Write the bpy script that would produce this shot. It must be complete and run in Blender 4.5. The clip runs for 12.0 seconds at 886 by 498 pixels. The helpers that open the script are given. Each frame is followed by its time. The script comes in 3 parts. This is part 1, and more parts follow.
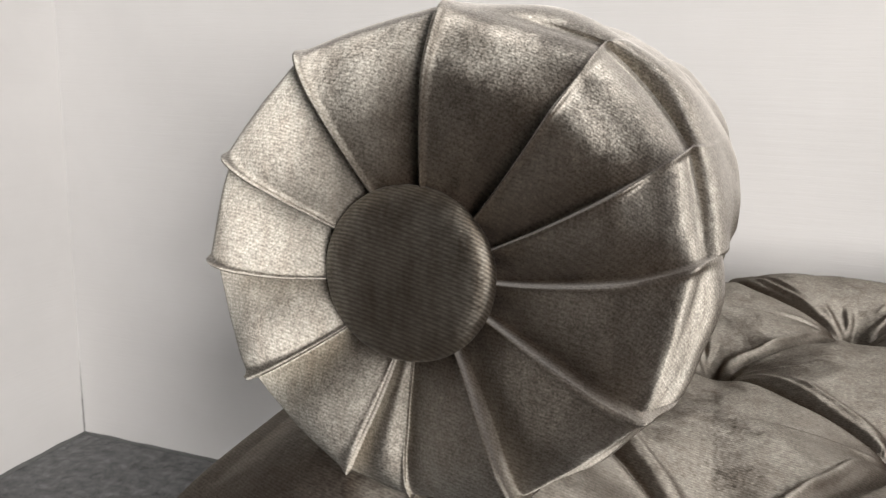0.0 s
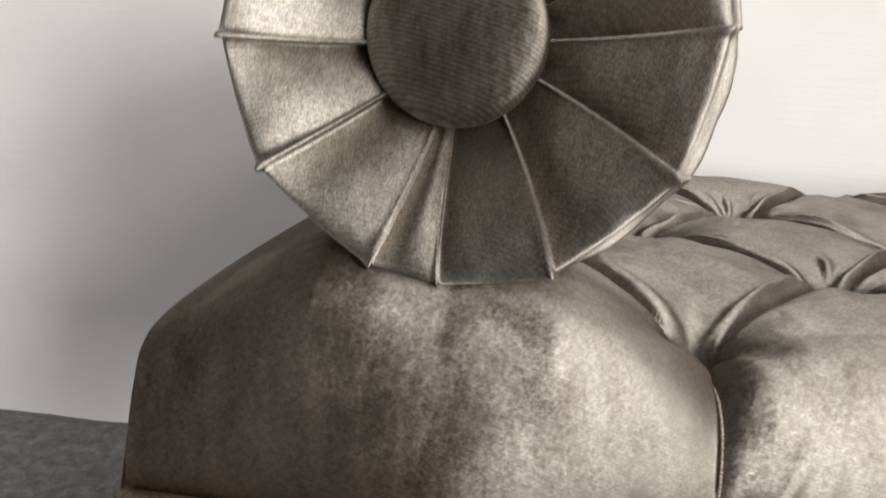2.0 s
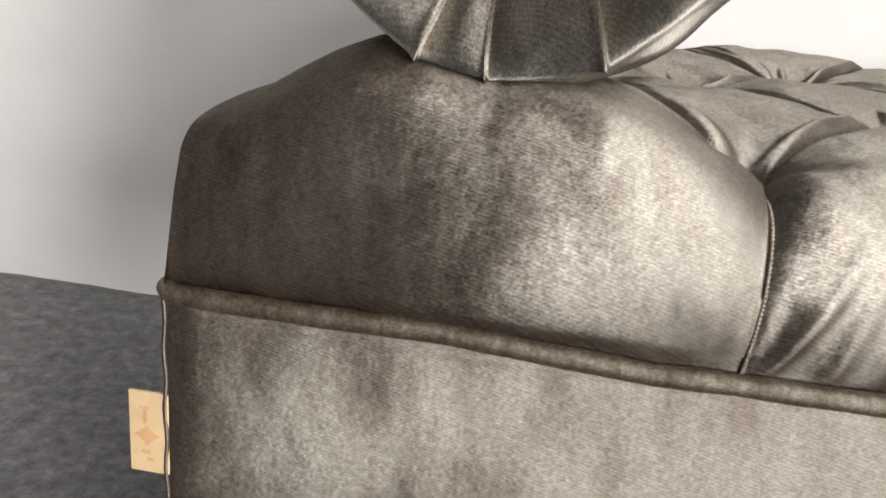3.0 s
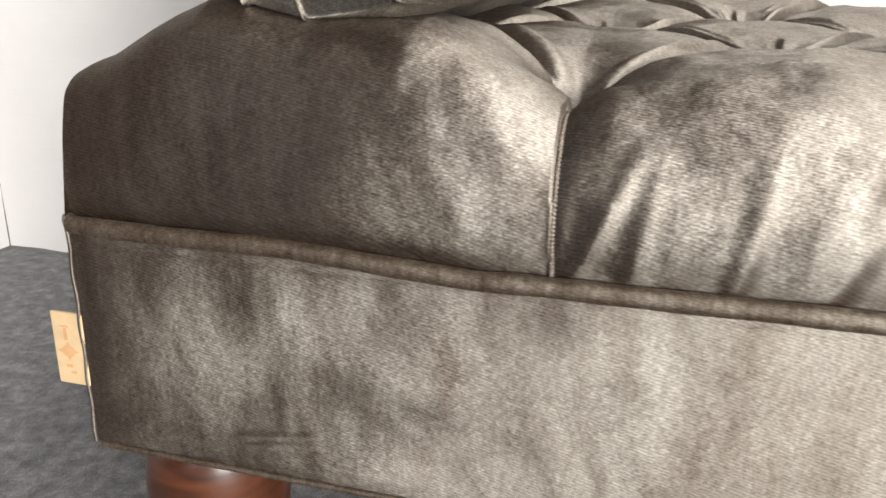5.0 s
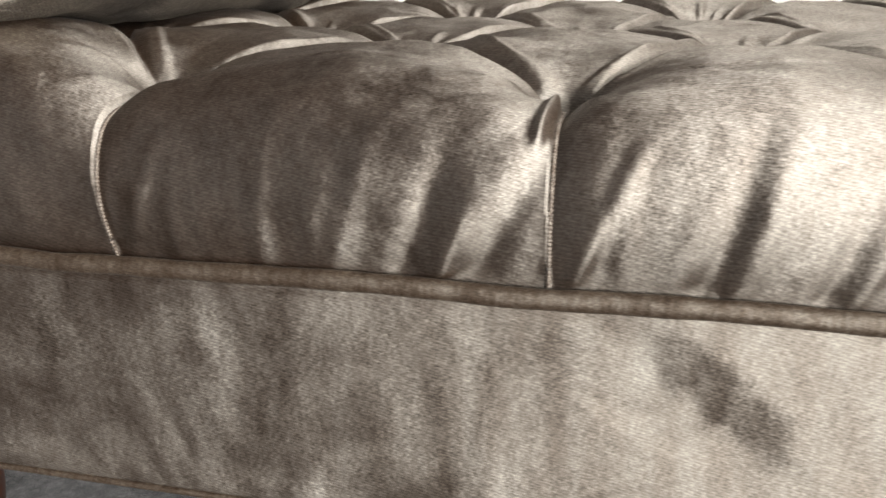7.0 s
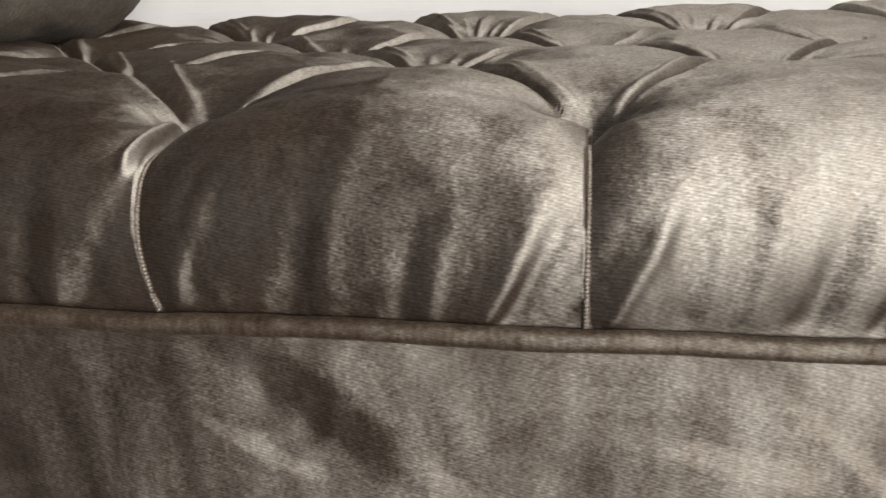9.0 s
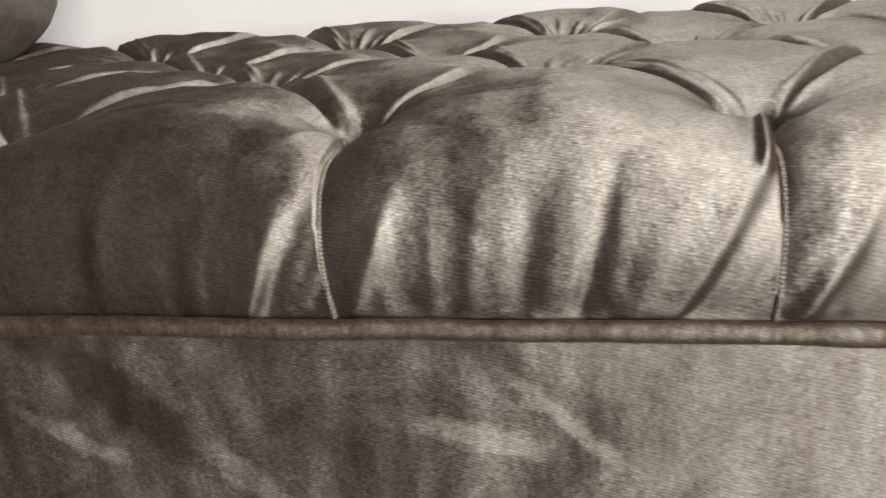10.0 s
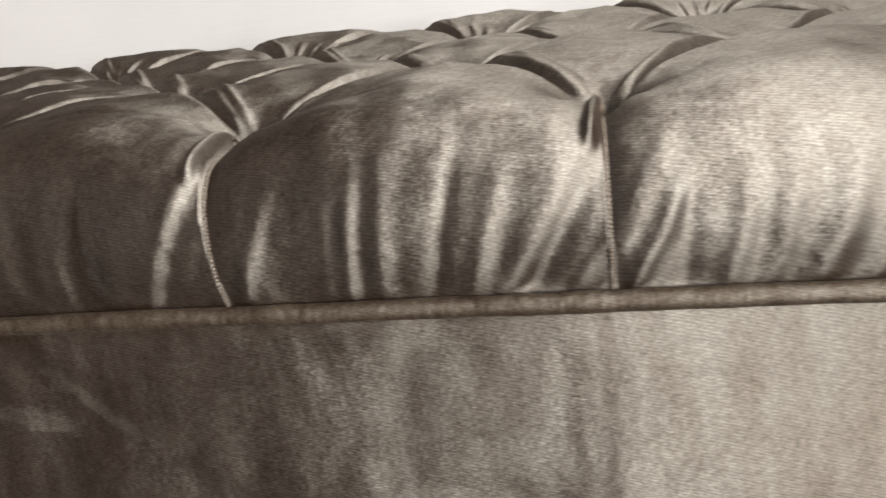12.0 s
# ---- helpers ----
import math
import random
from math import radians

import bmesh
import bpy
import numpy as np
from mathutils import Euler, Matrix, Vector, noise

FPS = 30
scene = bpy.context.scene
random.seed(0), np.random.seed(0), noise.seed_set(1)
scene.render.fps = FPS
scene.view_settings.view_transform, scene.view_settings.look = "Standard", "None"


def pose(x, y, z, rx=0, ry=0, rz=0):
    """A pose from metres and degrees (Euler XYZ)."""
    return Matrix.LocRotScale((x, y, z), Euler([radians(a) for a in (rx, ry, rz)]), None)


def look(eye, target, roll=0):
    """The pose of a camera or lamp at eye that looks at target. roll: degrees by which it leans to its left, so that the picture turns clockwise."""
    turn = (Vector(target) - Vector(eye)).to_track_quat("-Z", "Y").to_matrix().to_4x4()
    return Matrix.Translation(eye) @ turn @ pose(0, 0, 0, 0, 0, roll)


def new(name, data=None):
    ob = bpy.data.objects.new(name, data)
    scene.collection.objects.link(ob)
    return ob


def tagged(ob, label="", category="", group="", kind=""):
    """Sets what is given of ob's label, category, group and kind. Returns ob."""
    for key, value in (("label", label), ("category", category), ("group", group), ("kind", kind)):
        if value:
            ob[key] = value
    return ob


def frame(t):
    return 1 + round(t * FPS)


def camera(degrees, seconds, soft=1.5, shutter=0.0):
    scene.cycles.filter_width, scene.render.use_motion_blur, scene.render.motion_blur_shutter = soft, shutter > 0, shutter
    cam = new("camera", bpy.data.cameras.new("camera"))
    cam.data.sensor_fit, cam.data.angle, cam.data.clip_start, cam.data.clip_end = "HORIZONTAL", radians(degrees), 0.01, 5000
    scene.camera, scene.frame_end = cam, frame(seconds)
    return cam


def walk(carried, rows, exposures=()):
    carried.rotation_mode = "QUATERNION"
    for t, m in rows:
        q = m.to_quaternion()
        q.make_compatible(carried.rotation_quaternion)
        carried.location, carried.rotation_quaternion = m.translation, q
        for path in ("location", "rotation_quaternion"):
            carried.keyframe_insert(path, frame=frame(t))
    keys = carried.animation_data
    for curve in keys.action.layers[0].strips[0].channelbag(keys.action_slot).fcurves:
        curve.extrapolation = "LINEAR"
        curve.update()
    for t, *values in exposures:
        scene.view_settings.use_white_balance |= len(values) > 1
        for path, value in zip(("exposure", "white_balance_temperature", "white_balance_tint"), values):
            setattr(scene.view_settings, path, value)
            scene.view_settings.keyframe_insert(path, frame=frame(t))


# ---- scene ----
cam = camera(60.2, 12.0, 1.5, 0.35)
PATH = [
    (0, (0.261, -0.288, 0.646), (-0.38, 1.562, 0.237), 1.7),
    (0.5, (0.228, -0.296, 0.638), (-0.221, 1.62, 0.282), 1.9),
    (1, (0.2, -0.303, 0.627), (-0.064, 1.653, 0.299), 1.8),
    (1.5, (0.181, -0.316, 0.592), (0.013, 1.648, 0.25), 2.6),
    (2, (0.175, -0.323, 0.549), (0.011, 1.628, 0.141), 4.0),
    (2.5, (0.171, -0.324, 0.517), (-0.01, 1.597, -0.01), 5.2),
    (2.7, (0.172, -0.326, 0.506), (-0.022, 1.581, -0.066), 5.4),
    (4.3, (0.229, -0.344, 0.472), (-0.152, 1.506, -0.187), 3.9),
    (4.5, (0.25, -0.344, 0.472), (-0.151, 1.503, -0.182), 3.4),
    (5, (0.311, -0.351, 0.479), (-0.153, 1.482, -0.174), 1.5),
    (5.5, (0.365, -0.356, 0.476), (-0.152, 1.465, -0.169), 0.2),
    (6, (0.421, -0.355, 0.476), (-0.092, 1.473, -0.153), 0.3),
    (6.5, (0.476, -0.346, 0.478), (0.046, 1.502, -0.158), 0.4),
    (7, (0.531, -0.341, 0.480), (0.126, 1.511, -0.162), -0.1),
    (7.5, (0.573, -0.349, 0.489), (0.225, 1.515, -0.146), 0.0),
    (7.7, (0.594, -0.348, 0.489), (0.259, 1.52, -0.138), -0.2),
    (9.3, (0.733, -0.312, 0.483), (0.397, 1.563, -0.124), -2.3),
    (9.5, (0.753, -0.314, 0.483), (0.432, 1.562, -0.129), -2.4),
    (10, (0.835, -0.330, 0.488), (0.464, 1.541, -0.117), -4.0),
    (10.5, (0.901, -0.342, 0.488), (0.471, 1.522, -0.098), -4.9),
    (11, (0.972, -0.341, 0.487), (0.546, 1.523, -0.099), -5.1),
    (11.5, (1.035, -0.343, 0.483), (0.630, 1.521, -0.113), -5.7),
    (12, (1.105, -0.347, 0.478), (0.725, 1.528, -0.100), -6.6),
]
walk(cam, [(t, look(eye, target, roll)) for t, eye, target, roll in PATH],
     [(0, 0.0), (1, 0.08), (1.5, 0.16), (2.5, 0.34), (4.3, 0.74), (5.5, 0.74), (6.5, 0.76), (7.7, 0.54), (9.3, 0.10), (10, 0.22), (10.5, 0.32), (12, 0.16)])


# ---- world and lights ----
world = bpy.data.worlds.new("world")
scene.world = world
world.use_nodes = True
wn = world.node_tree
sky = wn.nodes.new("ShaderNodeTexSky")
sky.sky_type, sky.sun_disc = "NISHITA", False
sky.sun_elevation, sky.sun_rotation = radians(40), radians(200)
wn.nodes["Background"].inputs["Strength"].default_value = 0.1
wn.links.new(sky.outputs["Color"], wn.nodes["Background"].inputs["Color"])


def area_lamp(name, eye, target, wide, deep, watts, colour):
    data = bpy.data.lights.new(name, "AREA")
    data.shape, data.size, data.size_y, data.energy, data.color = "RECTANGLE", wide, deep, watts, colour
    ob = new(name, data)
    ob.matrix_world = look(eye, target)
    return ob


WARM, COOL = (1.0, 0.955, 0.915), (0.80, 0.93, 1.0)
area_lamp("glazed_door_daylight", (4.6, -5.35, 1.35), (0.8, 0, 0.7), 2.4, 2.2, 560, WARM)
# two unseen overhead lamps, added to lift the cushion tops and the wall
area_lamp("overhead_fill_lamp", (2.7, -2.3, 2.60), (2.7, -2.2999, 0), 1.2, 1.2, 75, WARM)
area_lamp("overhead_fill_lamp", (2.3, 0.20, 2.60), (2.3, 0.2001, 0), 2.4, 0.6, 30, WARM)
# unseen cool fill, added to tint and lift the wall on the left
area_lamp("cool_daylight_fill", (-0.9, -5.35, 1.55), (0.1, 0, 0.8), 1.2, 1.3, 10, COOL)


# ---- materials ----
def material(name):
    m = bpy.data.materials.new(name)
    m.use_nodes = True
    t = m.node_tree
    return m, t, t.nodes["Principled BSDF"]


def node(t, kind, **inputs):
    n = t.nodes.new("ShaderNode" + kind)
    for key, value in inputs.items():
        n.inputs[key.replace("_", " ")].default_value = value
    return n


def place(t, scale):
    """World position, scaled along each axis."""
    g = t.nodes.new("ShaderNodeNewGeometry")
    m = t.nodes.new("ShaderNodeMapping")
    m.inputs["Scale"].default_value = scale
    t.links.new(g.outputs["Position"], m.inputs["Vector"])
    return m.outputs["Vector"]


def noise_at(t, scale, detail=4.0, rough=0.55, distort=0.0):
    n = t.nodes.new("ShaderNodeTexNoise")
    n.inputs["Scale"].default_value = 1.0
    n.inputs["Detail"].default_value = detail
    n.inputs["Roughness"].default_value = rough
    n.inputs["Distortion"].default_value = distort
    t.links.new(place(t, scale), n.inputs["Vector"])
    return n


def ramp(t, fac, stops):
    r = t.nodes.new("ShaderNodeValToRGB")
    e = r.color_ramp.elements
    while len(e) < len(stops):
        e.new(0.5)
    for k, (p, c) in zip(e, stops):
        k.position, k.color = p, (*c, 1)
    t.links.new(fac, r.inputs["Fac"])
    return r.outputs["Color"]


def mixed(t, a, b, fac, blend="MIX"):
    m = t.nodes.new("ShaderNodeMix")
    m.data_type, m.blend_type = "RGBA", blend
    for socket, value in ((m.inputs["Factor"], fac), (m.inputs["A"], a), (m.inputs["B"], b)):
        if hasattr(value, "is_linked"):
            t.links.new(value, socket)
        else:
            socket.default_value = value if isinstance(value, float) else (*value, 1)
    return m.outputs["Result"]


def bumped(t, heights):
    """A chain of bumps: (height socket, strength, distance)."""
    last = None
    for h, strength, distance in heights:
        b = t.nodes.new("ShaderNodeBump")
        b.inputs["Strength"].default_value = strength
        b.inputs["Distance"].default_value = distance
        t.links.new(h, b.inputs["Height"])
        if last:
            t.links.new(last, b.inputs["Normal"])
        last = b.outputs["Normal"]
    return last


def vector(t, kind, a, b):
    n = t.nodes.new("ShaderNodeVectorMath")
    n.operation = kind
    t.links.new(a, n.inputs[0])
    if kind == "SCALE":
        if hasattr(b, "is_linked"):
            t.links.new(b, n.inputs["Scale"])
        else:
            n.inputs["Scale"].default_value = b
    elif hasattr(b, "is_linked"):
        t.links.new(b, n.inputs[1])
    elif b is not None:
        n.inputs[1].default_value = b
    return n.outputs[0]


def stroke(t, x, z, long, wide, degrees):
    """How strongly a brushed mark shows: 1 in its middle, 0 outside."""
    g = t.nodes.new("ShaderNodeNewGeometry")
    m = t.nodes.new("ShaderNodeMapping")
    m.vector_type = "TEXTURE"
    m.inputs["Location"].default_value = (x, 0, z)
    m.inputs["Rotation"].default_value = (0, radians(-degrees), 0)
    m.inputs["Scale"].default_value = (long, 0.05, wide)
    ragged = noise_at(t, (60, 60, 60), 3.0)
    t.links.new(vector(t, "ADD", g.outputs["Position"], vector(t, "SCALE", vector(t, "SUBTRACT", ragged.outputs["Color"], (0.5, 0.5, 0.5)), 0.02)), m.inputs["Vector"])
    b = t.nodes.new("ShaderNodeTexGradient")
    b.gradient_type = "SPHERICAL"
    t.links.new(m.outputs["Vector"], b.inputs["Vector"])
    flat = t.nodes.new("ShaderNodeMapRange")
    flat.interpolation_type = "SMOOTHSTEP"
    flat.inputs["From Max"].default_value = 0.6
    t.links.new(b.outputs["Fac"], flat.inputs["Value"])
    return flat.outputs["Result"]


def velvet(name, dark, light, nap=0.5, sheen=0.4, lay=(0, 0, 0), rough=0.45, marks=(), size=1.0, hub=None, gloss=0.12, along=0.0, weave=0.6, blotch=0.85, grit=1.0, drape=0.0):
    m, t, p = material(name)
    patches = noise_at(t, (26 * size, 26 * size, 17 * size), 4.0, 0.65, 0.7)
    streaks = noise_at(t, (125 * size, 125 * size, 26 * size), 3.0, 0.6)
    tufts = noise_at(t, (330, 330, 330), 3.0, 0.65)
    grain = noise_at(t, (1050, 1050, 1050) if hub else (480, 750, 1700), 2.0, 0.75)
    twill = t.nodes.new("ShaderNodeTexWave")
    twill.bands_direction = "DIAGONAL"
    twill.inputs["Scale"].default_value = 1.0
    twill.inputs["Distortion"].default_value = 3.2
    twill.inputs["Detail"].default_value = 2.0
    twill.inputs["Detail Scale"].default_value = 0.5
    t.links.new(place(t, (80, 230, 340)), twill.inputs["Vector"])
    # the pile lies brushed one way or the other, patch by patch
    middle = (0.5, 0.5, 0.5)
    fine = bumped(t, [(grain.outputs["Fac"], 0.12, 0.0006), (twill.outputs["Fac"], 0.04, 0.0004), (tufts.outputs["Fac"], 0.08, 0.0010)])
    lie = vector(t, "ADD", fine, vector(t, "SCALE", vector(t, "SUBTRACT", patches.outputs["Color"], middle), 1.6 * nap))
    lie = vector(t, "ADD", lie, vector(t, "SCALE", vector(t, "SUBTRACT", streaks.outputs["Color"], middle), 0.42 * nap))
    lie = vector(t, "ADD", lie, vector(t, "SCALE", vector(t, "SUBTRACT", tufts.outputs["Color"], middle), 0.12))
    lie = vector(t, "ADD", lie, vector(t, "SCALE", vector(t, "SUBTRACT", grain.outputs["Color"], middle), 0.28))
    lie = vector(t, "ADD", lie, lay)
    if drape:     # on level cloth the pile lies towards the front edge
        g = t.nodes.new("ShaderNodeNewGeometry")
        level = t.nodes.new("ShaderNodeVectorMath")
        level.operation = "DOT_PRODUCT"
        level.inputs[1].default_value = (0, 0, 1)
        t.links.new(g.outputs["Normal"], level.inputs[0])
        towards = t.nodes.new("ShaderNodeCombineXYZ")
        towards.inputs["X"].default_value = 0.1
        towards.inputs["Y"].default_value = -drape
        upper = t.nodes.new("ShaderNodeMapRange")
        upper.inputs["From Min"].default_value = 0.4
        t.links.new(level.outputs["Value"], upper.inputs["Value"])
        lie = vector(t, "ADD", lie, vector(t, "SCALE", towards.outputs[0], upper.outputs["Result"]))
    if hub:     # on a gathered end the pile lies round the middle
        g = t.nodes.new("ShaderNodeNewGeometry")
        inwards = vector(t, "MULTIPLY", vector(t, "SUBTRACT", g.outputs["Position"], hub), (-1, 0, -1))
        turned = t.nodes.new("ShaderNodeVectorMath")
        turned.operation = "DOT_PRODUCT"
        turned.inputs[1].default_value = (0, -1, 0)
        t.links.new(g.outputs["Normal"], turned.inputs[0])
        end = t.nodes.new("ShaderNodeMapRange")
        end.inputs["From Min"].default_value = -0.15
        end.inputs["From Max"].default_value = 0.78
        t.links.new(turned.outputs["Value"], end.inputs["Value"])
        far = t.nodes.new("ShaderNodeVectorMath")
        far.operation = "LENGTH"
        t.links.new(inwards, far.inputs[0])
        rim = t.nodes.new("ShaderNodeMapRange")
        rim.interpolation_type = "SMOOTHSTEP"
        for key, value in (("From Min", 0.080), ("From Max", 0.118), ("To Min", 0.85), ("To Max", 1.15)):
            rim.inputs[key].default_value = value
        t.links.new(far.outputs["Value"], rim.inputs["Value"])
        inwards = vector(t, "NORMALIZE", inwards, None)
        round_it = vector(t, "CROSS_PRODUCT", inwards, (0, 1, 0))
        inwards = vector(t, "ADD", vector(t, "SCALE", round_it, 0.12), vector(t, "SCALE", inwards, 0.98))
        inwards = vector(t, "SCALE", inwards, rim.outputs["Result"])
        forwards = t.nodes.new("ShaderNodeCombineXYZ")     # and along the body away from that end
        forwards.inputs["Y"].default_value = 0.40
        forwards.inputs["Z"].default_value = 0.60
        lie = vector(t, "ADD", lie, mixed(t, forwards.outputs[0], inwards, end.outputs["Result"]))
    for x, z, long, wide, degrees, way in marks:
        w = t.nodes.new("ShaderNodeCombineXYZ")
        for axis, k in zip("XYZ", way):
            w.inputs[axis].default_value = k
        lie = vector(t, "ADD", lie, vector(t, "SCALE", w.outputs[0], stroke(t, x, z, long, wide, degrees)))
    pile = vector(t, "NORMALIZE", lie, None)
    t.links.new(fine, p.inputs["Normal"])
    both = mixed(t, streaks.outputs["Fac"], patches.outputs["Fac"], 0.5)
    tone = ramp(t, both, [(0.36, dark), (0.64, light)])
    speck = ramp(t, grain.outputs["Fac"], [(0.35, (0.75, 0.75, 0.75)), (0.7, (1.3, 1.26, 1.2))])
    t.links.new(mixed(t, tone, speck, 0.8, "MULTIPLY"), p.inputs["Base Color"])
    p.inputs["Roughness"].default_value = rough
    p.inputs["Specular IOR Level"].default_value = 0.0
    p.inputs["Sheen Weight"].default_value = sheen
    p.inputs["Sheen Roughness"].default_value = 0.7 if hub else 0.35
    p.inputs["Sheen Tint"].default_value = (1.0, 0.96, 0.92, 1)
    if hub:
        up = t.nodes.new("ShaderNodeVectorMath")     # top light and underside shade put into the sheen weight; end kept dark
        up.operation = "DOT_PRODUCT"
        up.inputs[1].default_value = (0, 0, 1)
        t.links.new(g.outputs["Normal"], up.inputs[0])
        top_sheen = t.nodes.new("ShaderNodeMapRange")
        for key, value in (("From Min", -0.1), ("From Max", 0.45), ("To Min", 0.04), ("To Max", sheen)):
            top_sheen.inputs[key].default_value = value
        t.links.new(up.outputs["Value"], top_sheen.inputs["Value"])
        t.links.new(mixed(t, top_sheen.outputs["Result"], (0.03, 0.03, 0.03), end.outputs["Result"]), p.inputs["Sheen Weight"])
    # fibre gloss, stretched along the upright rows of pile
    fibre = t.nodes.new("ShaderNodeBsdfAnisotropic")
    fibre.distribution = "BECKMANN"
    fibre.inputs["Roughness"].default_value = rough
    fibre.inputs["Anisotropy"].default_value = -along
    upright = t.nodes.new("ShaderNodeCombineXYZ")
    upright.inputs["Y"].default_value = 0.7
    upright.inputs["Z"].default_value = 1.0
    t.links.new(upright.outputs[0], fibre.inputs["Tangent"])
    t.links.new(pile, fibre.inputs["Normal"])
    glint = mixed(t, ramp(t, grain.outputs["Fac"], [(0.30, [(1 - 0.38 * grit) * gloss * c for c in GOLD]), (0.72, [(1 + 0.35 * grit) * gloss * c for c in GOLD])]),
                  ramp(t, tufts.outputs["Fac"], [(0.3, (0.75, 0.75, 0.75)), (0.7, (1.1, 1.1, 1.1))]), 1.0, "MULTIPLY")
    glint = mixed(t, glint, ramp(t, twill.outputs["Fac"], [(0.15, (0.62, 0.62, 0.62)), (0.85, (1.28, 1.28, 1.28))]), weave, "MULTIPLY")
    glint = mixed(t, glint, ramp(t, both, [(0.34, (0.58, 0.47, 0.38)), (0.66, (1.20, 1.24, 1.22))]), blotch, "MULTIPLY")
    if hub:     # body gloss colour halved, so its side towards the key renders darker
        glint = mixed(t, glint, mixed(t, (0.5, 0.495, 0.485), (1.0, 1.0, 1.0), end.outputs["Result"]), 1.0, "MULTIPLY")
    t.links.new(glint, fibre.inputs["Color"])
    both_lobes = t.nodes.new("ShaderNodeAddShader")
    t.links.new(p.outputs[0], both_lobes.inputs[0])
    t.links.new(fibre.outputs[0], both_lobes.inputs[1])
    t.links.new(both_lobes.outputs[0], t.nodes["Material Output"].inputs["Surface"])
    return m


GOLD = (1.0, 0.955, 0.865)
UPSET, LAID = (-0.18, 0, -0.24), (0.16, 0, 0.22)
MARKS = [(0.592, 0.298, 0.084, 0.020, -39, UPSET), (0.655, 0.254, 0.050, 0.012, -40, LAID), (0.825, 0.295, 0.052, 0.008, -44, LAID),
         (0.785, 0.284, 0.045, 0.010, -12, LAID), (0.556, 0.276, 0.050, 0.010, -24, LAID),
         (0.87, 0.27, 0.30, 0.20, 0, (-0.13, 0, -0.09)), (0.15, 0.28, 0.20, 0.16, 0, (0.06, 0, 0.04))]
VELVET = velvet("taupe_velvet", (0.0110, 0.0058, 0.0035), (0.026, 0.0152, 0.0100), 0.36, 0.015, (0.18, -0.42, 0.02), 0.52, (), 0.9, None, 0.146, 0.36, 0.30, 0.40, 0.85, 0.24)
BASE_VELVET = velvet("base_velvet", (0.0110, 0.0058, 0.0035), (0.026, 0.0152, 0.0100), 0.44, 0.015, (0.18, 0.0, 0.30), 0.60, MARKS, 0.55, None, 0.134, 0.26, 0.32, 0.6, 0.85)
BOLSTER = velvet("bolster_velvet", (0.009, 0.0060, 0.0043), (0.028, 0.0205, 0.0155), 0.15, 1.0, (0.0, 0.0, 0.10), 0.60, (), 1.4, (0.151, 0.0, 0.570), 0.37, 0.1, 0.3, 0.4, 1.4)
DISC_VELVET = velvet("button_velvet", (0.010, 0.008, 0.0065), (0.030, 0.024, 0.019), 0.20, 0.10, (-0.2, 0.0, -0.05), 0.55, (), 1.6, None, 0.15, 0.2, 1.0)
PIPING = velvet("piping_velvet", (0.026, 0.0167, 0.0112), (0.060, 0.0425, 0.0300), 0.25, 0.08, (0, 0, 0), 0.62, (), 2.5, None, 0.11, 0.1, 0.2)


def plain(name, colour, rough=0.8):
    m, t, p = material(name)
    n = noise_at(t, (60, 60, 60), 4.0)
    t.links.new(ramp(t, n.outputs["Fac"], [(0.3, [c * 0.85 for c in colour]), (0.7, [c * 1.1 for c in colour])]), p.inputs["Base Color"])
    p.inputs["Roughness"].default_value = rough
    return m


def wall_paint():
    m, t, p = material("wallpaper")
    lines = noise_at(t, (5, 5, 170), 3.0, 0.6)
    fine = noise_at(t, (30, 30, 500), 2.0, 0.6)
    smudge = noise_at(t, (2.2, 2.2, 2.2), 5.0, 0.6)
    t.links.new(ramp(t, smudge.outputs["Fac"], [(0.3, (0.58, 0.57, 0.565)), (0.65, (0.65, 0.64, 0.635))]), p.inputs["Base Color"])
    t.links.new(bumped(t, [(lines.outputs["Fac"], 0.26, 0.0012), (fine.outputs["Fac"], 0.3, 0.0006)]), p.inputs["Normal"])
    p.inputs["Roughness"].default_value = 0.75
    return m


def carpet_pile():
    m, t, p = material("grey_carpet")
    blot = noise_at(t, (48, 48, 48), 6.0, 0.72, 0.15)
    pile = noise_at(t, (330, 330, 330), 3.0, 0.7)
    wide = noise_at(t, (5, 5, 5), 3.0)
    c = mixed(t, ramp(t, blot.outputs["Fac"], [(0.34, (0.046, 0.048, 0.049)), (0.5, (0.115, 0.117, 0.118)), (0.66, (0.215, 0.217, 0.218))]),
              ramp(t, pile.outputs["Fac"], [(0.3, (0.6, 0.6, 0.6)), (0.7, (1.35, 1.35, 1.35))]), 0.8, "MULTIPLY")
    t.links.new(mixed(t, c, ramp(t, wide.outputs["Fac"], [(0.3, (0.8, 0.8, 0.8)), (0.7, (1.15, 1.15, 1.15))]), 0.7, "MULTIPLY"), p.inputs["Base Color"])
    t.links.new(bumped(t, [(blot.outputs["Fac"], 0.5, 0.006), (pile.outputs["Fac"], 0.8, 0.003)]), p.inputs["Normal"])
    p.inputs["Roughness"].default_value = 0.95
    p.inputs["Sheen Weight"].default_value = 0.2
    return m


def stained_wood():
    m, t, p = material("stained_wood")
    rings = noise_at(t, (14, 14, 90), 5.0, 0.6, 1.2)
    t.links.new(ramp(t, rings.outputs["Fac"], [(0.3, (0.032, 0.009, 0.0035)), (0.55, (0.075, 0.021, 0.0075)), (0.75, (0.12, 0.037, 0.012))]), p.inputs["Base Color"])
    t.links.new(bumped(t, [(rings.outputs["Fac"], 0.08, 0.001)]), p.inputs["Normal"])
    p.inputs["Roughness"].default_value = 0.38
    p.inputs["Coat Weight"].default_value = 0.2
    p.inputs["Coat Roughness"].default_value = 0.2
    return m


